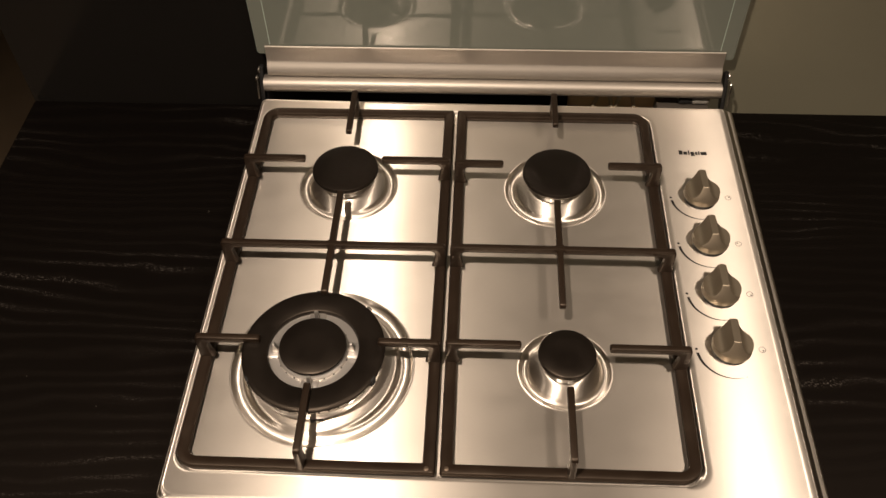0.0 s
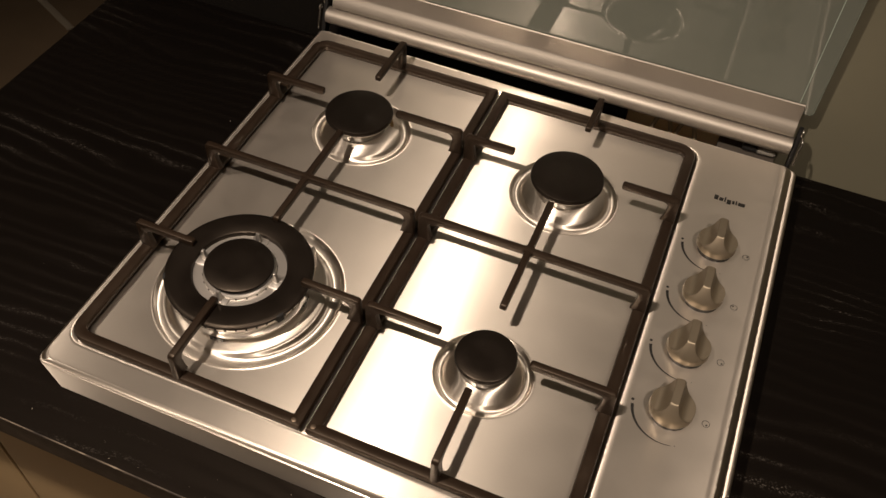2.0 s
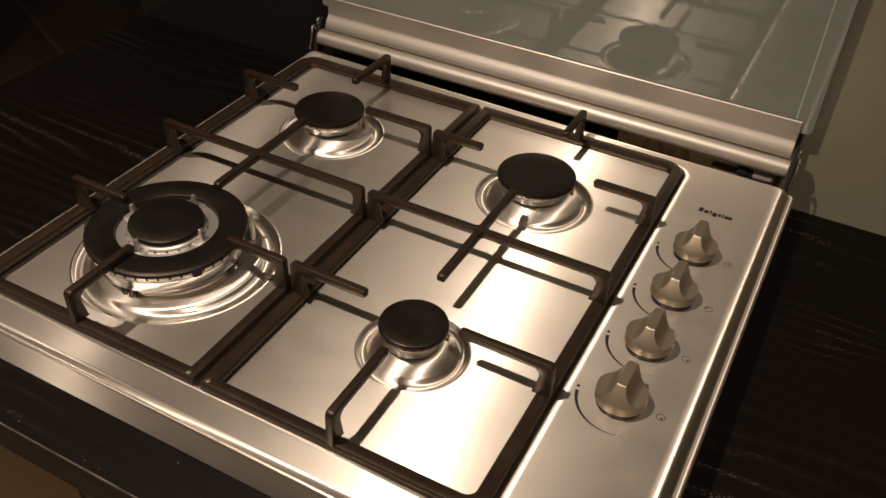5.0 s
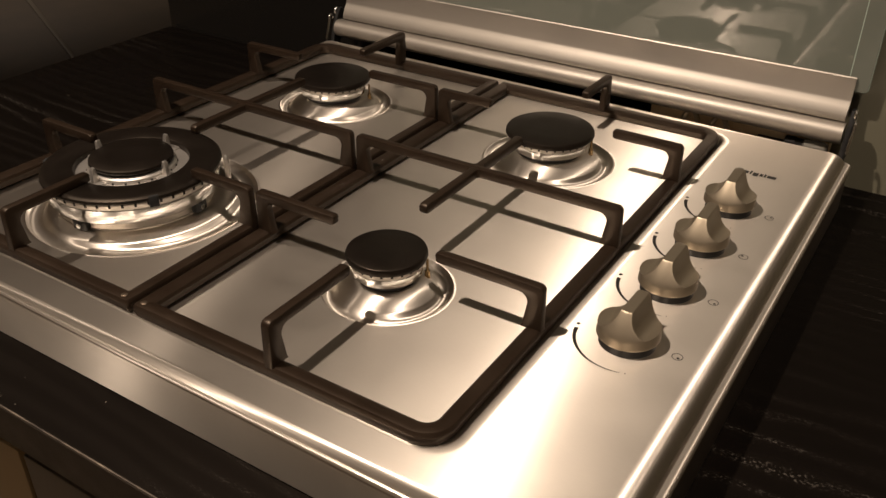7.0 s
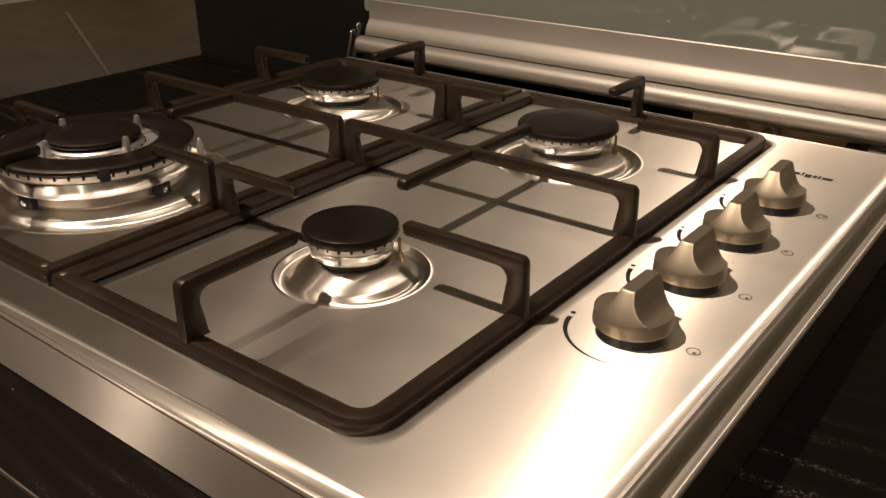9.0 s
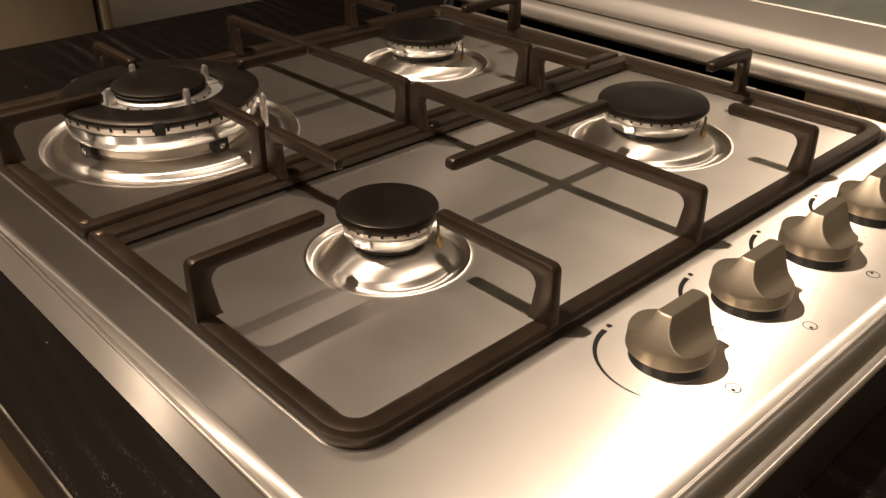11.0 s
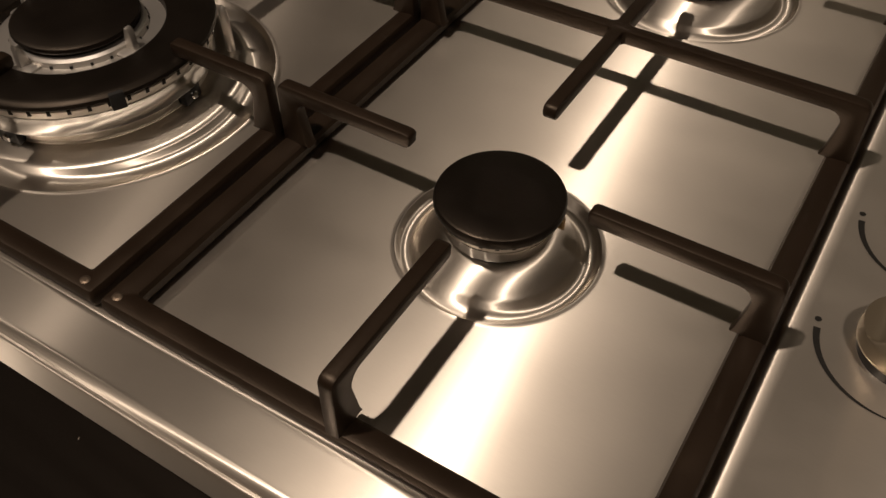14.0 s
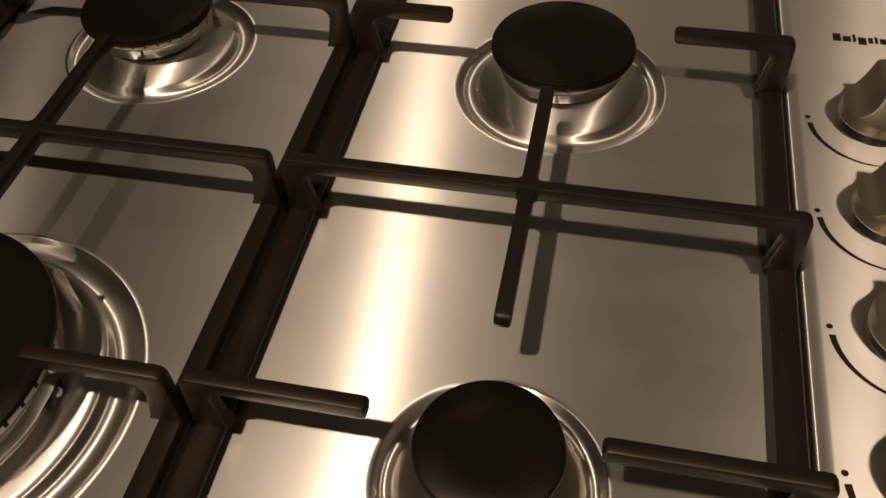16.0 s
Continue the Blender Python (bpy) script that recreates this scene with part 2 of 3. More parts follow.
def tube(points, r, n=8, closed=False):
    """A round rod along a line of points."""
    cu = bpy.data.curves.new("rod", "CURVE")
    cu.dimensions, cu.bevel_depth, cu.bevel_resolution, cu.use_fill_caps = "3D", r, 3, True
    sp = cu.splines.new("POLY")
    sp.points.add(len(points) - 1)
    for p, q in zip(sp.points, points):
        p.co = (*q, 1)
    ob = bpy.data.objects.new("rod", cu)
    scene.collection.objects.link(ob)
    dg = bpy.context.evaluated_depsgraph_get()
    me = bpy.data.meshes.new_from_object(ob.evaluated_get(dg))
    bm = bmesh.new()
    bm.from_mesh(me)
    bpy.data.objects.remove(ob)
    bpy.data.curves.remove(cu)
    bpy.data.meshes.remove(me)
    return bm


ZW = 0.888


# ---- the room ----
def structure(name, bm, material, label, category):
    return tagged(part(name, bm, material), label, category, "", "structure")


structure("floor", box(-6.6, 3.2, -3.3, 4.2, -0.1, 0.0), FLOOR, "dark brown hard floor of the showroom", "floor")
structure("ceiling", box(-6.6, 3.2, -3.3, 4.2, 2.46, 2.56), PLASTER, "plain white plaster ceiling above the unseen spots and fill lamps", "ceiling")
structure("wall_north", box(0.10, 3.2, 0.318, 0.43, 0.0, 2.46), CREAM_WALL, "cream painted wall behind the worktop", "wall")
structure("wall_black_panel", box(-0.634, 0.10, 0.318, 0.36, 0.0, 2.46), BLACK_PANEL, "glossy black wall panel behind the hob", "wall panel")
structure("wall_far_north", box(-6.6, 3.2, 4.2, 4.3, 0.0, 2.46), WALL, "plain far wall of the showroom", "wall")
structure("wall_west", box(-6.7, -6.6, -3.3, 4.3, 0.0, 2.46), WALL, "plain wall at the end of the showroom", "wall")
structure("wall_east", box(3.2, 3.3, -3.4, 4.3, 0.0, 2.46), WALL, "plain side wall of the showroom", "wall")
structure("wall_south", box(-6.7, 3.2, -3.4, -3.3, 0.0, 2.46), WALL, "plain wall opposite the hob", "wall")

strip = box(-2.35, 2.35, -0.011, 0.011, 0.0, 0.006, 0.002)
so = structure("trim_floor_strip", strip, STRIP, "pale metal joint strip set into the dark floor", "floor strip")
so.matrix_basis = pose(-3.75, 2.10, 0, 0, 0, 180 - 25.5)

# worktop with its worn front edge
wt = box(-0.632, 1.4, -0.316, 0.3140, ZW - 0.034, ZW, 0.0015)
worktop = empty("worktop", (0, 0, ZW - 0.034), "black-stained wood grain worktop with worn front edge", "worktop")
part("slab", wt, WORKTOP, worktop, "", (0, 0, 0.034 - ZW))
part("front_edging", box(-0.632, 1.4, -0.3172, -0.3160, ZW - 0.0338, ZW - 0.0012, 0.0004), EDGING, worktop, "dark front edging", (0, 0, 0.034 - ZW))
part("edge_wear", box(-0.631, 1.4, -0.3168, -0.3157, ZW - 0.0012, ZW + 0.0002, 0.0003), WEAR, worktop, "pale worn line along the edge", (0, 0, 0.034 - ZW))

# base cabinets below the worktop
def base_cabinet(x0, x1, doors, label):
    cab = empty("base_cabinet", (x0, 0, 0), label, "cabinet", "base cabinets under the worktop")
    part("body", box(0, x1 - x0, -0.248, 0.30, 0.0, ZW - 0.036), CARCASS, cab)
    for a, b, m in doors:
        part("door", box(a - x0 + 0.0015, b - x0 - 0.0015, -0.270, -0.2505, 0.10, 0.757, 0.002), m, cab)
    return cab


base_cabinet(-0.630, -0.463, [(-0.630, -0.463, BEIGE_DOOR)], "narrow beige base cabinet under the black worktop")
base_cabinet(-0.460, -0.20, [(-0.460, -0.20, BEIGE_DOOR)], "beige lacquered base cabinet under the black worktop")
base_cabinet(-0.197, 0.40, [(-0.197, 0.40, GREY_FRONT)], "dark grey fronted cabinet below the hob")
base_cabinet(0.403, 1.0, [(0.403, 1.0, GREY_FRONT)], "dark grey fronted cabinet beside the hob")

# tall cream unit and post beyond the end of the worktop
tall = empty("tall_cabinet", (-2.304, -0.046, 0), "tall cream lacquered cabinet beyond the worktop", "cabinet")
part("body", box(-0.28, 0.28, -0.58, 0.606, 0.0, 2.1), CARCASS, tall)
part("door", box(0.284, 0.304, -0.58, 0.0, 0.08, 2.08, 0.002), CREAM_DOOR, tall)
part("door", box(0.284, 0.304, 0.004, 0.606, 0.08, 2.08, 0.002), CREAM_DOOR, tall)
post = empty("door_post", (-2.0, 0.592, 0), "slim cream post with a wooden edge beside the cabinet", "post")
part("post_face", box(-0.06, 0.0, -0.011, 0.006, 0.0, 2.1, 0.002), CREAM_DOOR, post)
part("edge_strip", box(-0.06, 0.001, 0.0065, 0.013, 0.0, 2.1, 0.001), BEIGE_DOOR, post, "wood-coloured edge strip")

# ---- the gas hob ----
HX0, HX1, HY0, HY1 = -0.2990, 0.2965, -0.2735, 0.2675
ZT = 0.940
ZR = 0.9355
RX0, RX1, RY0, RY1 = -0.2912, 0.1900, -0.2475, 0.2475
hob = empty("gas_hob", (0, 0, ZW), "four-burner brushed stainless steel gas hob with glass lid", "gas hob")
DOWN = (0, 0, -ZW)
BURNERS = {"right_back": (0.0685, 0.118, 0.0575), "right_front": (0.0690, -0.1255, 0.0455), "left_back": (-0.1710, 0.1190, 0.0560), "wok": (-0.1690, -0.1280, 0.0900)}


def hob_tray():
    bm = bmesh.new()

    def outer(inset, z, r, zk):
        past = max(0.0, inset - 0.0026)
        near = inset - past
        pts = rrect(HX0 + near * 0.5 + past * 0.20, HX1 - near * 2.5 - past * 0.52, HY0 + near * 0.7 + past * 0.22, HY1 - near * 0.6 - past * 0.5, (r, 0.006, 0.006, r))
        # the knob side slopes down to zk from a crisp crease, deeper than the others
        deep = [min(1.0, max(0.0, (x - 0.262) / 0.018)) for x, y in pts]
        return [(x, y, z + (zk - z) * k) for (x, y), k in zip(pts, deep)]

    def inner(grow, z, r):
        return [(x, y, z) for x, y in rrect(RX0 - grow, RX1 + grow, RY0 - grow, RY1 + grow, (r, r, r, r))]

    foot = [(x, y, ZW + 0.0015) for x, y in rrect(HX0 + 0.003, HX1 - 0.0012, HY0 + 0.0048, HY1 - 0.004, (0.005, 0.006, 0.006, 0.005))]
    edge = ((0.0006, 0.9340, 0.006, 0.9262), (0.0001, 0.9350, 0.007, 0.9280), (0.0, 0.9360, 0.007, 0.9294), (0.0003, 0.9369, 0.007, 0.9304), (0.0009, 0.9374, 0.007, 0.9310), (0.0016, 0.9375, 0.007, 0.9311), (0.0022, 0.9375, 0.007, 0.9312),
            (0.0026, 0.9379, 0.007, 0.9330), (0.0032, 0.9384, 0.008, 0.9339), (0.0046, 0.9389, 0.009, 0.9349), (0.0070, 0.9395, 0.010, 0.9364), (0.0100, 0.9399, 0.011, 0.9380), (0.0150, 0.9401, 0.012, 0.9400), (0.0168, 0.9401, 0.012, 0.94045), (0.0180, ZT, 0.012, 0.9404), (0.0200, ZT, 0.012, ZT))
    loops = [foot] + [outer(*e) for e in edge]
    lo = outer(*edge[-1])
    ri = inner(0.0004, ZT + 0.0006, 0.020)
    mixed = []
    for k, z in ((0.06, ZT), (0.94, ZT), (1.0, ZT)):
        mixed.append([(a[0] + (b[0] - a[0]) * k, a[1] + (b[1] - a[1]) * k, z) for a, b in zip(lo, ri)])
    loops += mixed
    loops += [inner(-0.0012, ZT - 0.0006, 0.0195), inner(-0.0022, ZT - 0.0022, 0.019), inner(-0.0030, ZR + 0.0012, 0.0185), inner(-0.0048, ZR + 0.0001, 0.017), inner(-0.0075, ZR, 0.015)]
    loft(bm, loops)
    # pressed floor with a dish round each burner
    squares = []
    for bx, by, br in BURNERS.values():
        s = br + 0.004
        squares.append((bx - s, bx + s, by - s, by + s))
    xs = sorted({RX0 + 0.007, RX1 - 0.007, *[v for q in squares for v in q[:2]]})
    ys = sorted({RY0 + 0.007, RY1 - 0.007, *[v for q in squares for v in q[2:]]})
    for x0, x1 in zip(xs, xs[1:]):
        for y0, y1 in zip(ys, ys[1:]):
            mx, my = (x0 + x1) / 2, (y0 + y1) / 2
            if any(a < mx < b and c < my < d for a, b, c, d in squares):
                continue
            bm.faces.new([bm.verts.new(p) for p in ((x0, y0, ZR), (x1, y0, ZR), (x1, y1, ZR), (x0, y1, ZR))])
    n = 96
    for bx, by, br in BURNERS.values():
        s = br + 0.004
        square = []
        for k in range(n):
            a = 2 * math.pi * (k + 0.5) / n
            d = s / max(abs(math.cos(a)), abs(math.sin(a)))
            square.append((bx + d * math.cos(a), by + d * math.sin(a), ZR))
        # rolled rim, wide groove, then a shoulder from which the floor swells up to the foot of the burner
        gr = 0.012 if br > 0.08 else br * 0.16
        foot_r, rise = (0.0600, 0.0036) if br > 0.08 else (br * 0.46, 0.0086)
        prof = [(br + 0.0016, ZR), (br + 0.0004, ZR), (br - 0.0005, ZR + 0.0003), (br - 0.0013, ZR - 0.0002), (br - 0.0024, ZR - 0.0018), (br - 0.0038, ZR - 0.0027), (br - gr * 0.75, ZR - 0.0030), (br - gr, ZR - 0.0026), (br - gr - 0.0018, ZR - 0.0015), (br - gr - 0.0034, ZR + 0.0006), (br - gr - 0.0048, ZR + 0.0016)]
        ra, za = prof[-1][0], 0.0016
        for k in range(1, 7):
            f = k / 6
            prof.append((ra + (foot_r - ra) * f, ZR + za + (rise - za) * (1 - (1 - f) ** 1.4)))
        prof += [(foot_r - 0.002, ZR + rise), (foot_r * 0.5, ZR + rise)]
        rings = [square] + [[(bx + r * math.cos(2 * math.pi * (k + 0.5) / n), by + r * math.sin(2 * math.pi * (k + 0.5) / n), z) for k in range(n)] for r, z in prof]
        rows = loft(bm, rings)
        bm.faces.new(rows[-1])
        for q in range(4):
            a, b = square[(n // 8 + q * n // 4 - 1) % n], square[(n // 8 + q * n // 4) % n]
            cx2, cy2 = bx + math.copysign(s, a[0] + b[0] - 2 * bx), by + math.copysign(s, a[1] + b[1] - 2 * by)
            bm.faces.new([bm.verts.new(p) for p in (a, b, (cx2, cy2, ZR))])
    bmesh.ops.remove_doubles(bm, verts=bm.verts, dist=0.00001)
    for f in bm.faces:
        f.normal_update()
    return bm


tray_bm = hob_tray()
for f in tray_bm.faces:
    if f.normal.z < -0.2:
        f.normal_flip()
tray = part("tray", tray_bm, STEEL, hob, "brushed stainless steel tray with pressed burner dishes", DOWN, angle=40)


def ring_disc(r0, r1, z0, z1, n=48, chamfer=0.001):
    return lathe([(r0, z0), (r1 - chamfer, z0), (r1, z0 + chamfer), (r1, z1 - chamfer), (r1 - chamfer, z1), (r0 + chamfer, z1), (r0, z1 - chamfer)], n, False)


def flute(bm, r0, amp, seed):
    """Gives a turned crown faint upright flutes where its radius passes r0."""
    rnd = random.Random(seed)
    wob = [rnd.uniform(-amp, amp) for _ in range(53)]
    for v in bm.verts:
        r = math.hypot(v.co.x, v.co.y)
        if r > r0:
            a = (math.atan2(v.co.y, v.co.x) / (2 * math.pi)) % 1.0 * 53
            k = int(a)
            f = 1 + wob[k % 53] * (1 - (a - k)) + wob[(k + 1) % 53] * (a - k)
            v.co.x *= f
            v.co.y *= f
    return bm


def burner(cx, cy, r, top, pin_angle):
    """A burner: polished crown with slots, black enamel cap, ignition pin."""
    rc = r * 0.90
    low = top - 0.0172
    body = part("burner", flute(lathe([(rc * 0.60, low + 0.0008), (rc * 0.90, low), (rc * 0.945, low + 0.0006), (rc * 0.955, low + 0.0016), (rc * 0.985, top - 0.0102), (rc * 0.975, top - 0.0098), (rc * 0.70, top - 0.0096)], 160), rc * 0.9, 0.013, 3),
                CHROME, hob, "polished aluminium burner with a black cap", (cx, cy, -ZW))
    part("slot_ring", lathe([(rc * 0.70, top - 0.0098), (rc * 0.985, top - 0.0098), (rc * 0.995, top - 0.0094), (rc * 1.005, top - 0.0062), (rc * 1.00, top - 0.0056), (rc * 0.70, top - 0.0056)], 96), CASTAL, body, "matt cast aluminium slot ring")
    # black base puts the shade of the gap below the crown into colour
    part("burner_base", lathe([(rc * 0.50, ZR + 0.0070), (rc * 0.80, ZR + 0.0070), (rc * 0.80, low + 0.0012), (rc * 0.50, low + 0.0012)], 48), BLACK, body)
    part("cap", lathe([(r * 0.88, top - 0.0058), (r * 0.975, top - 0.0055), (r, top - 0.0040), (r * 0.995, top - 0.0018), (r * 0.975, top - 0.0006), (r * 0.94, top), (r * 0.5, top + 0.0002), (0.001, top + 0.0003)], 72), CAP, body, "matt black enamel cap")
    # slots are near-black blocks; the colour stands for shaded openings
    slots = bmesh.new()
    count = max(16, int(r * 2 * math.pi / 0.0075))
    for k in range(count):
        a = 2 * math.pi * k / count
        b = box(rc * 0.98, rc * 1.010, -0.0008, 0.0008, top - 0.0080, top - 0.0056)
        bmesh.ops.transform(b, matrix=Matrix.Rotation(a, 4, "Z"), verts=b.verts)
        me = bpy.data.meshes.new("tmp")
        b.to_mesh(me)
        b.free()
        slots.from_mesh(me)
        bpy.data.meshes.remove(me)
    tagged(part("flame_slots", slots, HOLE_SHADE, body), kind="stuff")
    pa = radians(pin_angle)
    part("ignition_pin", lathe([(0.0020, ZR + 0.0050), (0.0020, ZR + 0.0105), (0.0010, ZR + 0.0112), (0.0009, top - 0.0100), (0.0004, top - 0.0095)], 12), BRASS, body, "brass ignition pin", (math.cos(pa) * (rc + 0.0022), math.sin(pa) * (rc + 0.0022), 0))
    return body


burner(0.0685, 0.118, 0.0385, 0.9655, 30)
burner(0.0690, -0.1255, 0.0278, 0.9655, 40)
burner(-0.1720, 0.1180, 0.0375, 0.9655, 30)


def wok_burner(cx, cy):
    top = 0.9695
    body = part("burner", flute(lathe([(0.0480, ZR + 0.0122), (0.0632, ZR + 0.0118), (0.0648, ZR + 0.0124), (0.0650, ZR + 0.0134), (0.0656, top - 0.0112), (0.0645, top - 0.0106), (0.0450, top - 0.0104), (0.0430, top - 0.0115), (0.0350, top - 0.0125), (0.0345, ZR + 0.0100), (0.0480, ZR + 0.0122)], 200, False), 0.0645, 0.004, 8),
                CHROME, hob, "large triple-ring wok burner in polished aluminium", (cx, cy, -ZW))
    part("slot_ring", lathe([(0.0440, top - 0.0106), (0.0650, top - 0.0106), (0.0660, top - 0.0100), (0.0674, top - 0.0058), (0.0670, top - 0.0050), (0.0440, top - 0.0050)], 120), CASTAL, body, "matt cast aluminium slot ring")
    part("burner_base", lathe([(0.040, ZR + 0.0030), (0.0600, ZR + 0.0030), (0.0602, ZR + 0.0040), (0.0590, ZR + 0.0046), (0.0578, ZR + 0.0126), (0.040, ZR + 0.0124)], 96), STEELBASE, body, "satin steel burner base")
    # dark ring laid over the gap floor; its colour stands for the shade there
    part("gap_shade_ring", lathe([(0.0356, top - 0.0112), (0.0428, top - 0.0102), (0.0429, top - 0.0098), (0.0356, top - 0.0106)], 64, False), HOLE_SHADE, body, "dark ring for the shade in the gap between the rings")
    part("outer_cap", lathe([(0.0635, top - 0.0052), (0.0675, top - 0.0048), (0.0688, top - 0.0034), (0.0685, top - 0.0016), (0.067, top - 0.0004), (0.0645, top), (0.0455, top), (0.0440, top - 0.0008), (0.0432, top - 0.003), (0.0432, top - 0.0052)], 96, False), CAP, body, "black enamel ring cap")
    inner = lathe([(0.024, top - 0.014), (0.0355, top - 0.0115), (0.0345, top - 0.0085), (0.0338, top - 0.0020), (0.0325, top - 0.0008), (0.029, top - 0.0006)], 64)
    part("inner_crown", inner, CASTAL, body, "cast aluminium inner crown")
    part("inner_cap", lathe([(0.0285, top + 0.0006), (0.0312, top + 0.0010), (0.0322, top + 0.0024), (0.0318, top + 0.0042), (0.0300, top + 0.0052), (0.015, top + 0.0056), (0.001, top + 0.0057)], 64), CAP, body, "black enamel inner cap")
    for k in range(4):
        a = 90 * k + 2
        spoke = box(0.030, 0.0445, -0.0085, 0.0085, top - 0.013, top - 0.0035, 0.002)
        part("spoke", spoke, CASTAL, body, "", pose(0, 0, 0, 0, 0, a))
        lug = prism([(0.0335, top - 0.004), (0.0395, top - 0.004), (0.0388, top + 0.0062), (0.0378, top + 0.0080), (0.0360, top + 0.0080), (0.0345, top + 0.003)], 0.0019, 0.0006)
        part("lug", lug, CASTAL, body, "", pose(0, 0, 0, 0, 0, a))
    slots = bmesh.new()
    for rr, cnt, zz, w, h in ((0.0668, 46, top - 0.0076, 0.0009, 0.0026), (0.0340, 22, top - 0.0050, 0.0007, 0.0013)):
        for k in range(cnt):
            b = box(rr - 0.0004, rr + 0.0006, -w, w, zz, zz + h)
            bmesh.ops.transform(b, matrix=Matrix.Rotation(2 * math.pi * k / cnt, 4, "Z"), verts=b.verts)
            me = bpy.data.meshes.new("tmp")
            b.to_mesh(me)
            b.free()
            slots.from_mesh(me)
            bpy.data.meshes.remove(me)
    tagged(part("flame_slots", slots, HOLE_SHADE, body), kind="stuff")
    for a in (-28, 92, 212):
        part("notch", box(0.0640, 0.0692, -0.0035, 0.0035, top - 0.0095, top - 0.0005, 0.0005), HOLE_SHADE, body, "", pose(0, 0, 0, 0, 0, a))
    part("thermocouple", lathe([(0.0024, ZR), (0.0024, 0.9600), (0.0016, 0.9640), (0.0006, 0.9655)], 16), CASTAL, body, "steel sensor pin", (0.0715 * math.cos(radians(48)), 0.0715 * math.sin(radians(48)), 0))
    for a in (8, 98, 188, 278):
        part("foot", box(0.052, 0.0635, -0.0062, 0.0062, ZR + 0.0030, ZR + 0.0116, 0.001), BLACK, body, "black foot with a steel screw", pose(0, 0, 0, 0, 0, a))
        part("screw", lathe([(0.0022, 0), (0.0022, 0.001), (0.0016, 0.0016)], 16), CHROME, body, "", pose(0, 0, 0, 0, 0, a) @ pose(0.0635, 0, ZR + 0.0070, 0, 90, 0))
    return body


wok_burner(-0.1735, -0.1305)


# knobs
def knob_mesh():
    """A round base with a raised grip blade and scooped flanks; local z from 0, blade along y."""
    bm = bmesh.new()
    n, R = 200, 0.0193
    radii = [R * k / 44 for k in range(45)]
    w, top, base, low = 0.0038, 0.0258, 0.0096, 0.0100

    def carved(x, y):
        u, v = abs(x) / R, (y if y < 0 else 0.50 * y) / R
        r = math.hypot(u * 0.92, v)
        # skirt: falls from the front edge of the grip to the rim in a hollow curve
        skirt = base + (top - base) * (1.0 - min(1.0, max(0.0, r - 0.47) / 0.54)) ** 0.80
        if u * R <= w:
            return min(top, skirt)
        # finger hollow on each flank, closed by a rounded end in front
        q = (u - w / R) / (1.0 - w / R)
        hollow = low + (top - low) * max(0.0, 1.0 - q * 1.35) ** 2.6 + 0.0026 * q * q
        ahead = max(0.0, -y / R - 0.52) / 0.45
        hollow += 0.016 * ahead * ahead
        return min(top, skirt, hollow)

    def height(x, y):
        q = 0.00034
        return sum(carved(x + a * q, y + b * q) for a in (-1, 0, 1) for b in (-1, 0, 1)) / 9.0

    rings = []
    for r in radii[1:]:
        rings.append([bm.verts.new((r * math.cos(2 * math.pi * k / n), r * math.sin(2 * math.pi * k / n), height(r * math.cos(2 * math.pi * k / n), r * math.sin(2 * math.pi * k / n)))) for k in range(n)])
    c = bm.verts.new((0, 0, height(0, 0)))
    for k in range(n):
        bm.faces.new((c, rings[0][k], rings[0][(k + 1) % n]))
    for a, b in zip(rings, rings[1:]):
        for k in range(n):
            j = (k + 1) % n
            bm.faces.new((a[k], b[k], b[j], a[j]))
    low = [[bm.verts.new((v.co.x * f, v.co.y * f, z)) for v in rings[-1]] for f, z in ((1.006, 0.0088), (1.020, 0.0060), (1.018, 0.0048), (0.985, 0.0042), (0.85, 0.0042))]
    prev = rings[-1]
    for row in low:
        for k in range(n):
            j = (k + 1) % n
            bm.faces.new((prev[k], row[k], row[j], prev[j]))
        prev = row
    bm.faces.new(prev[::-1])
    bmesh.ops.recalc_face_normals(bm, faces=bm.faces)
    return bm


KNOB_Y = (0.1055, 0.0370, -0.0315, -0.1000)
knob_me = mesh_of("knob", knob_mesh(), KNOB, 58)
collar_me = mesh_of("knob_collar", lathe([(0.012, -0.0008), (0.0178, -0.0008), (0.0174, 0.0054), (0.012, 0.0054)], 40), BLACK)


def flat(pts_faces):
    bm = bmesh.new()
    for f in pts_faces:
        bm.faces.new([bm.verts.new((x, y, 0.0)) for x, y in f])
    for f in bm.faces:
        f.normal_update()
        if f.normal.z < 0:
            f.normal_flip()
    return bm


def disc_pts(cx, cy, r, n=16):
    return [(cx + r * math.cos(2 * math.pi * k / n), cy + r * math.sin(2 * math.pi * k / n)) for k in range(n)]


def ring_faces(cx, cy, r0, r1, n=28):
    o = disc_pts(cx, cy, r1, n)
    i = disc_pts(cx, cy, r0, n)
    return [(o[k], o[(k + 1) % n], i[(k + 1) % n], i[k]) for k in range(n)]


def arc_faces(r, a0, a1, w0, w1, n=36):
    out = []
    for k in range(n):
        q = []
        for kk in (k, k + 1):
            f = kk / n
            a, w = radians(a0 + (a1 - a0) * f), w0 + (w1 - w0) * f
            q.append(((r + w) * math.cos(a), (r + w) * math.sin(a), (r - w) * math.cos(a), (r - w) * math.sin(a)))
        out.append(((q[0][0], q[0][1]), (q[1][0], q[1][1]), (q[1][2], q[1][3]), (q[0][2], q[0][3])))
    return out


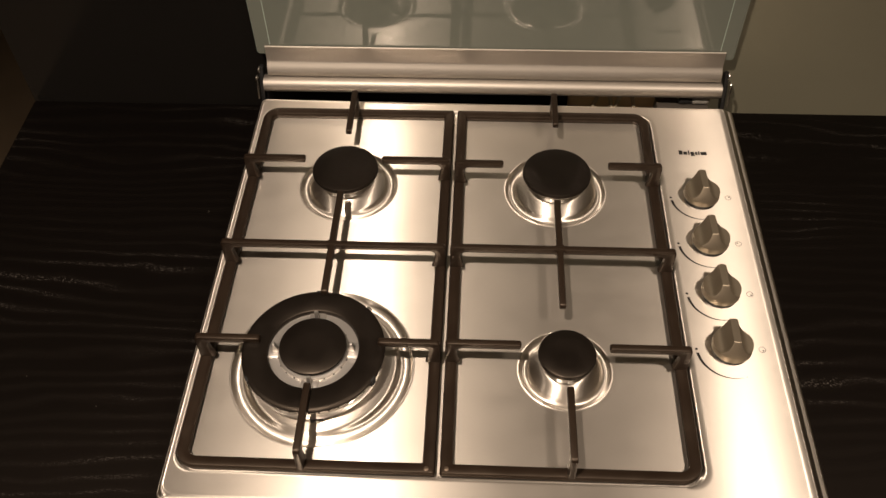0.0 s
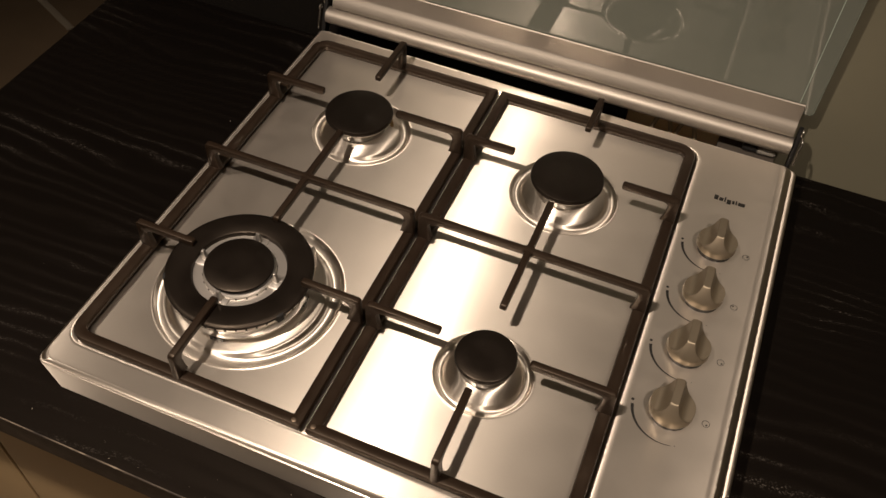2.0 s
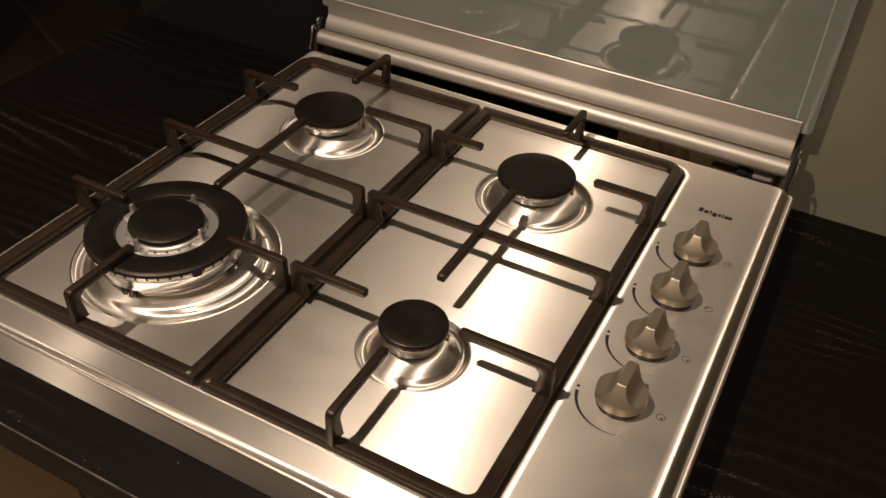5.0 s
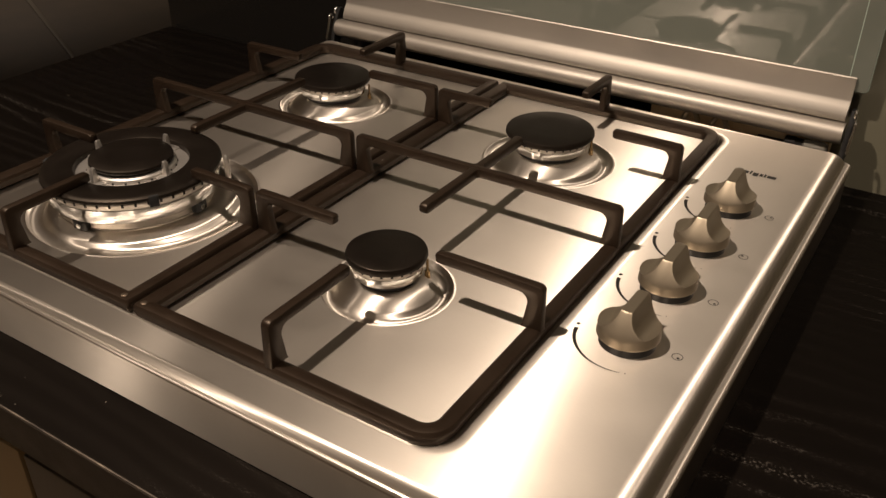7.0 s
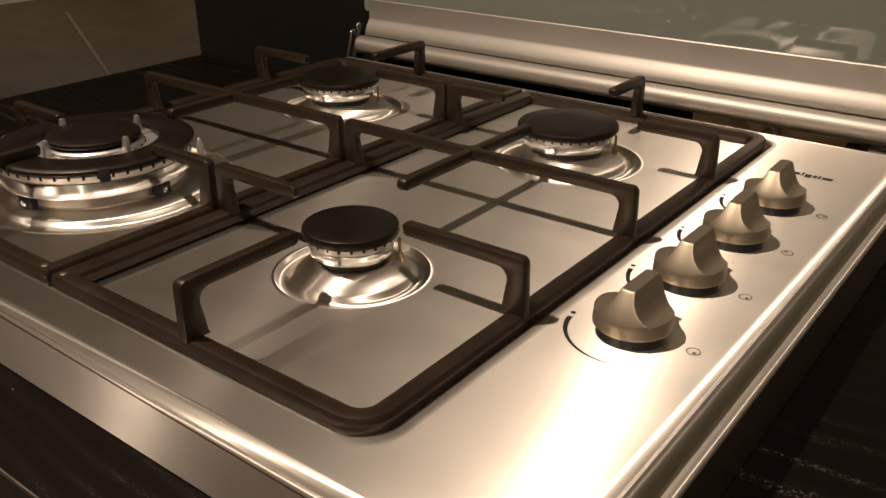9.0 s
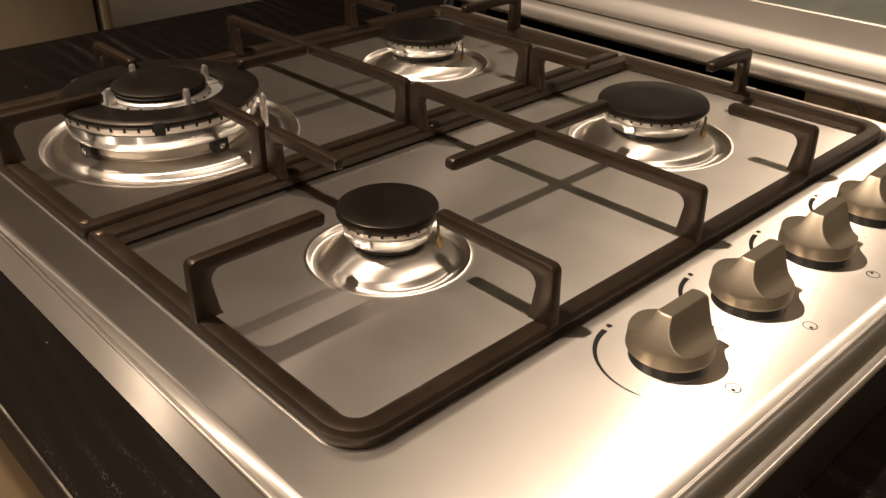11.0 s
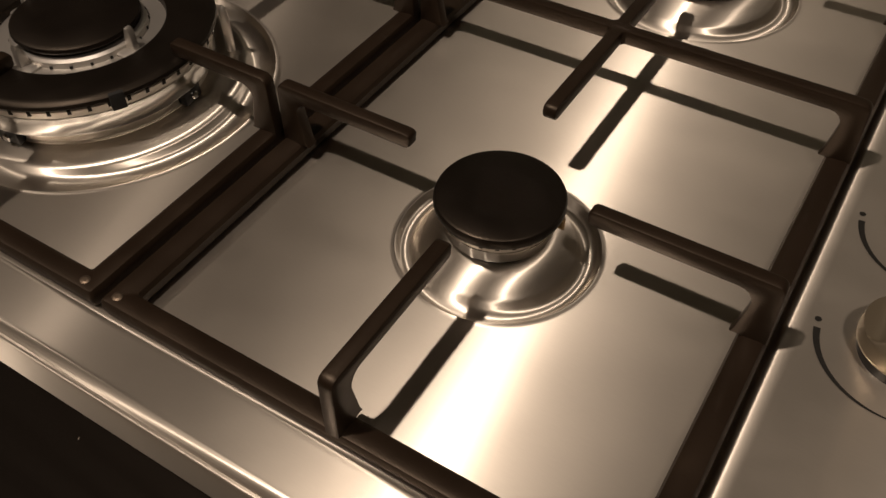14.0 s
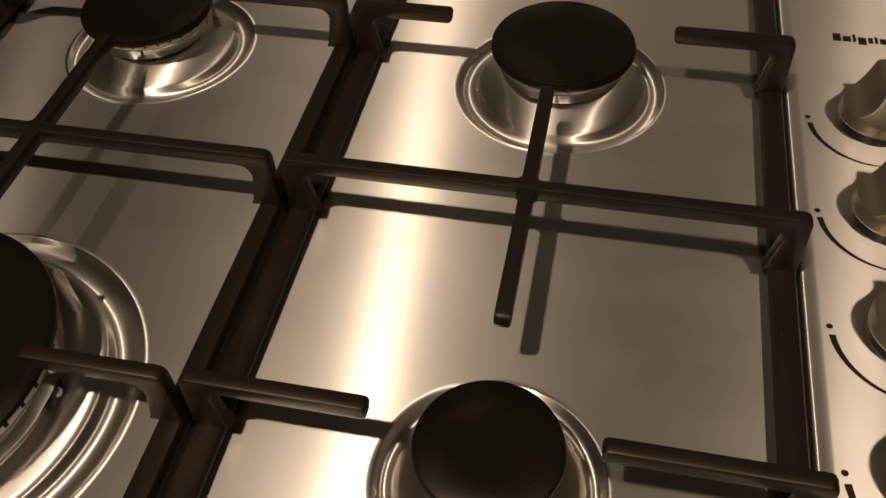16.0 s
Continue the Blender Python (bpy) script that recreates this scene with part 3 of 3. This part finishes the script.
DOTS = ((0.0011, 0.0011), (-0.0011, 0.0011), (0.0011, -0.0011), (0.0008, -0.0012))
for ky, (dx, dy) in zip(KNOB_Y, DOTS):
    kn = new("knob", knob_me)
    kn.parent = hob
    kn.matrix_basis = pose(0.2320, ky, ZT - ZW + 0.0016, 0, 0, random.uniform(-2, 2))
    tagged(kn, "champagne satin metal control knob")
    co = new("knob_collar", collar_me)
    co.parent = kn
    co.location = (0, 0, -0.0008)
    faces = arc_faces(0.0325, 187, 284, 0.0014, 0.00018)
    faces += [disc_pts(-0.0330, 0.0004, 0.0014), disc_pts(0.0325 * math.cos(radians(290)), 0.0325 * math.sin(radians(290)), 0.0004)]
    part("dial_mark", flat(faces), INK, hob, "black printed flame scale", (0.2320, ky, ZT - ZW + 0.0002))
    ring = ring_faces(0.0315, 0.0015, 0.0030, 0.0035) + [disc_pts(0.0315 + dx, 0.0015 + dy, 0.0009)]
    part("burner_mark", flat(ring), INK, hob, "small printed circle with a dot", (0.2320, ky, ZT - ZW + 0.0002))

# printed maker's mark, as plain bars
marks = []
for x, w, h, lowr in ((0.2175, 0.0044, 0.0072, 0), (0.2229, 0.0044, 0.0052, 0), (0.2284, 0.0016, 0.0074, 0), (0.2312, 0.0044, 0.0070, -0.0020), (0.2367, 0.0026, 0.0052, 0), (0.2403, 0.0016, 0.0064, 0), (0.2430, 0.0072, 0.0052, 0)):
    marks.append(((x, lowr), (x + w, lowr), (x + w, lowr + h), (x, lowr + h)))
part("maker_mark", flat(marks), INK, hob, "black printed maker's mark in plain bars", (0.0, 0.1765, ZT - ZW + 0.0002))


# hinge bar and glass lid
def extrude_x(profile, x0, x1):
    bm = bmesh.new()
    a = [bm.verts.new((x0, y, z)) for y, z in profile]
    b = [bm.verts.new((x1, y, z)) for y, z in profile]
    bm.faces.new(a)
    bm.faces.new(b[::-1])
    for i in range(len(a)):
        j = (i + 1) % len(a)
        bm.faces.new((a[i], b[i], b[j], a[j]))
    bmesh.ops.recalc_face_normals(bm, faces=bm.faces)
    return bm


upper = [(0.2975, 0.9985), (0.2960, 0.9990), (0.2952, 0.9980), (0.2940, 0.9790), (0.2930, 0.9765), (0.2905, 0.9735), (0.2885, 0.9700), (0.2868, 0.9665), (0.2858, 0.9630), (0.2862, 0.9608), (0.2885, 0.9600), (0.2975, 0.9600)]
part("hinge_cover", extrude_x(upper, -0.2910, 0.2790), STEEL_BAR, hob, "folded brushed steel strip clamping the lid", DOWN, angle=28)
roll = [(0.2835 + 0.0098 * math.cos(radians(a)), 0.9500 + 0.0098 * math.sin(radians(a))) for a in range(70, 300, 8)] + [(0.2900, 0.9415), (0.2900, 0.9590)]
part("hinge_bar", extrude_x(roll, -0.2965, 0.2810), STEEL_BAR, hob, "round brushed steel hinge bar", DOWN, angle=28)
lid_bm = bmesh.new()
lo = rrect(-0.3025, 0.2905, 0.9850, 1.470, (0.004, 0.012, 0.012, 0.004))
loft_rows = loft(lid_bm, [[(x, 0.2988, z) for x, z in rrect(-0.3020, 0.2900, 0.9855, 1.4695, (0.004, 0.012, 0.012, 0.004))], [(x, 0.2993, z) for x, z in lo], [(x, 0.3025, z) for x, z in lo], [(x, 0.3030, z) for x, z in rrect(-0.3020, 0.2900, 0.9855, 1.4695, (0.004, 0.012, 0.012, 0.004))]])
lid_bm.faces.new(loft_rows[0])
lid_bm.faces.new(loft_rows[-1][::-1])
bmesh.ops.recalc_face_normals(lid_bm, faces=lid_bm.faces)
lid = part("glass_lid", lid_bm, GLASS, hob, "raised grey-green tinted glass lid", DOWN)
for f in lid.data.polygons:
    if abs(f.normal.y) < 0.9:
        f.material_index = 1
lid.data.materials.append(GLASS_EDGE)
# thin pale strips down both sides of the glass
for x in (-0.2845, 0.2725):
    part("pale_edge_line", box(x - 0.0004, x + 0.0004, 0.2984, 0.2990, 0.9990, 1.4650), GLASS_EDGE, lid, "thin pale line down the glass near its edge")

for side in (-1, 1):
    x = side * 0.2920 - 0.0070
    br = prism([(0.270, 0.925), (0.282, 0.925), (0.297, 0.953), (0.2985, 0.966), (0.294, 0.972), (0.2865, 0.972), (0.282, 0.962), (0.277, 0.950)], 0.0024, 0.0006)
    hinge = part("hinge", br, BLACK, hob, "black hinge plate with a steel spring hook", Matrix.Translation((x, 0, -ZW)) @ pose(0, 0, 0, 0, 0, 90))
    hook = [(0.268, x + side * 0.004, 0.938), (0.272, x + side * 0.004, 0.950), (0.2755, x + side * 0.0045, 0.960)] + [(0.2790 + 0.0036 * math.cos(radians(a)), x + side * 0.0045, 0.9620 + 0.0036 * math.sin(radians(a))) for a in range(170, -60, -30)]
    part("spring_hook", tube([(p, -(q - x), r) for p, q, r in hook], 0.0014), WIRE, hinge, "bright steel hook")
    curl = [(0.288 + 0.0042 * math.cos(radians(a)), side * -0.0020, 0.9685 + 0.0042 * math.sin(radians(a))) for a in range(250, -40, -29)]
    part("spring_curl", tube(curl, 0.0015), WIRE, hinge, "bright steel hook")

# raw chipboard batten, connector and hose behind the hob
batten = empty("wooden_batten", (0.095, 0.3068, ZW), "raw pale chipboard batten behind the hob", "batten")
part("board", box(0.0, 0.175, -0.0068, 0.0067, 0.0, 0.0690, 0.001), RAWBOARD, batten)
# support added to carry the connector, kept dark so it stays inconspicuous
part("added_ledge", box(0.110, 0.175, -0.0300, -0.0070, 0.0, 0.0385, 0.001), CARCASS, batten, "dark support added under the connector")
hose_pts = [(0.124 + 0.058 * k / 32, 0.2955, ZW + 0.004 + 0.046 * abs(math.sin(2 * math.pi * k / 32)) ** 0.7) for k in range(33)]
tagged(part("gas_hose", tube(hose_pts, 0.0026), HOSE), "beige rubber hose looped twice behind the hob", "hose")
conn = empty("cable_connector", (0.232, 0.2860, ZW + 0.0385), "dark cable connector in a clear sleeve behind the hob", "connector")
part("plug", lathe([(0.003, 0.0), (0.0050, 0.001), (0.0052, 0.010), (0.0044, 0.011), (0.0044, 0.018), (0.003, 0.019)], 20), BLACK, conn, "", pose(0.0, 0, 0.0053, 0, 90, 0))
part("sleeve", lathe([(0.004, 0), (0.0056, 0.002), (0.0053, 0.018), (0.003, 0.022)], 20), CLEAR, conn, "clear plastic sleeve", pose(0.0165, 0, 0.0057, 0, 90, 0))


# ---- pan supports ----
G_TOP, G_BAR, G_FOOT = 0.9765, 0.0076, 0.9440


def arm_outline(length, foot=0.013, r=0.004):
    """Post and finger of one arm; s = 0 is the outer face of the post."""
    t, b = G_TOP, G_TOP - G_BAR
    fil = 0.006
    return ([(0.0, G_FOOT), (0.0006, t - r)] + arc(r + 0.0006, t - r, r, 180, 90, 4)[1:] + [(length - 0.003, t)] + arc(length - 0.0025, t - 0.0025, 0.0025, 90, 0, 3)[1:]
            + [(length - 0.0004, b + 0.003)] + arc(length - 0.003, b + 0.0030, 0.0030, 0, -90, 3)[1:] + arc(foot - 0.002 + fil, b - fil, fil, 90, 180, 4) + [(foot + 0.0008, G_FOOT + 0.0025), (foot + 0.0020, G_FOOT)])


def bridge_outline(length, foot=0.013, r=0.004):
    t, b, fil = G_TOP, G_TOP - G_BAR, 0.006
    half = [(0.0, G_FOOT), (0.0006, t - r)] + arc(r + 0.0006, t - r, r, 180, 90, 4)[1:]
    under = arc(foot - 0.002 + fil, b - fil, fil, 90, 180, 4) + [(foot + 0.0008, G_FOOT + 0.0025), (foot + 0.0020, G_FOOT)]
    return half + [(length - s, z) for s, z in half[::-1]] + [(length - s, z) for s, z in under[::-1]] + under


def pan_support(x0, x1, radii, fingers, mid, label):
    """A cast grate: frame, fingers as (side, place, length), bridge and middle bar."""
    y0, y1 = -0.2445, 0.2445
    cx = (x0 + x1) / 2
    g = empty("pan_support", (cx, 0, ZR), label, "pan support", "pan supports on the hob")
    off = Matrix.Translation((-cx, 0, -ZR))
    w = 0.0125
    bm = bmesh.new()

    def lp(inset, z):
        return [(x, y, z) for x, y in rrect(x0 + inset, x1 - inset, y0 + inset, y1 - inset, [max(0.0012, r - inset) for r in radii])]

    loft(bm, [lp(0.0016, ZR + 0.0008), lp(0.0004, 0.9410), lp(0.0006, 0.9432), lp(0.0018, 0.9450), lp(0.0035, 0.9454), lp(w - 0.0030, 0.9448), lp(w - 0.0012, 0.9438), lp(w - 0.0002, 0.9415), lp(w - 0.0014, ZR + 0.0008)], True)
    bmesh.ops.recalc_face_normals(bm, faces=bm.faces)
    part("frame", bm, GRATE, g, "", off)
    turn = {"left": (x0 + 0.0005, 0), "right": (x1 - 0.0005, 180), "back": (y1 - 0.0005, -90), "front": (y0 + 0.0005, 90)}
    for side, place, length in fingers:
        base, rz = turn[side]
        at = (base, place, 0) if side in ("left", "right") else (place, base, 0)
        part("finger", prism(arm_outline(length), 0.0033), GRATE, g, "", off @ pose(*at, 0, 0, rz))
    part("bridge", prism(bridge_outline(x1 - x0 - 0.001), 0.0033), GRATE, g, "", off @ pose(x0 + 0.0005, -0.004, 0))
    mx, ya, yb = mid
    t, b = G_TOP, G_TOP - G_BAR
    L = ya - yb
    o = [(0.0, b + 0.003)] + [(0.0, t - 0.003)] + arc(0.003, t - 0.003, 0.003, 180, 90, 3)[1:] + [(L - 0.003, t)] + arc(L - 0.003, t - 0.003, 0.003, 90, 0, 3)[1:] + arc(L - 0.003, b + 0.003, 0.003, 0, -90, 3) + arc(0.003, b + 0.003, 0.003, -90, -180, 3)[:-1]
    part("middle_bar", prism(o, 0.0034), GRATE, g, "", off @ pose(mx, yb, -0.0001, 0, 0, 90))
    pad = bmesh.new()
    pts = []
    for q in range(4):
        for a in (-33, -12, 12, 33):
            rr = 0.0105 if abs(a) == 12 else 0.0060
            ang = radians(90 * q + a)
            pts.append((rr * math.cos(ang), rr * math.sin(ang)))
    loft_r = loft(pad, [[(x * 0.96, y * 0.96, b + 0.0004) for x, y in pts], [(x, y, b + 0.001) for x, y in pts], [(x, y, t - 0.0012) for x, y in pts], [(x * 0.93, y * 0.93, t - 0.0002) for x, y in pts]])
    pad.faces.new(loft_r[-1])
    pad.faces.new(loft_r[0][::-1])
    part("joint", pad, GRATE, g, "", off @ Matrix.Translation((mx, -0.004, 0)))
    return g, off


gl, off_l = pan_support(-0.2897, -0.0515, (0.003, 0.003, 0.020, 0.020),
                        [("left", 0.124, 0.072), ("right", 0.124, 0.078), ("left", -0.124, 0.064), ("right", -0.124, 0.060), ("back", -0.1735, 0.076), ("front", -0.1725, 0.072)],
                        (-0.1710, 0.073, -0.068), "dark brown cast iron pan support over the wok burner")
gr, off_r = pan_support(-0.0485, 0.1865, (0.020, 0.020, 0.003, 0.003),
                        [("left", 0.121, 0.056), ("right", 0.121, 0.061), ("left", -0.123, 0.073), ("right", -0.124, 0.078), ("back", 0.069, 0.058), ("front", 0.069, 0.076)],
                        (0.0660, 0.066, -0.078), "dark brown cast iron pan support over two burners")
riv = lambda: lathe([(0.0024, 0.945), (0.0024, 0.9453), (0.0017, 0.9457), (0.0008, 0.9457)], 14)
part("rivet", riv(), WORN, gl, "bare metal stud on the frame corner", off_l @ Matrix.Translation((-0.0600, -0.2390, 0)))
part("rivet", riv(), WORN, gr, "bare metal stud on the frame corner", off_r @ Matrix.Translation((-0.0420, -0.2385, 0)))

# crumbs and fibres lying about
dust = bmesh.new()
rng = random.Random(7)
for _ in range(26):
    if rng.random() < 0.5:
        x, y, z = rng.uniform(-0.5, 0.3), rng.uniform(-0.312, -0.276), ZW
    else:
        x, y, z = rng.uniform(-0.62, -0.31), rng.uniform(-0.27, 0.2), ZW
    ln, wd, a = rng.uniform(0.0003, 0.0016), rng.uniform(0.0002, 0.0003), rng.uniform(0, 3.14)
    b = box(-ln / 2, ln / 2, -wd / 2, wd / 2, 0.00005, 0.0004)
    bmesh.ops.transform(b, matrix=pose(x, y, z, 0, 0, math.degrees(a)), verts=b.verts)
    me = bpy.data.meshes.new("tmp")
    b.to_mesh(me)
    b.free()
    dust.from_mesh(me)
    bpy.data.meshes.remove(me)
tagged(part("dust_crumbs", dust, mat("pale_dust", (0.30, 0.26, 0.21), 0.9)), "pale crumbs and fibres scattered on the worktop", "crumbs", "", "stuff")
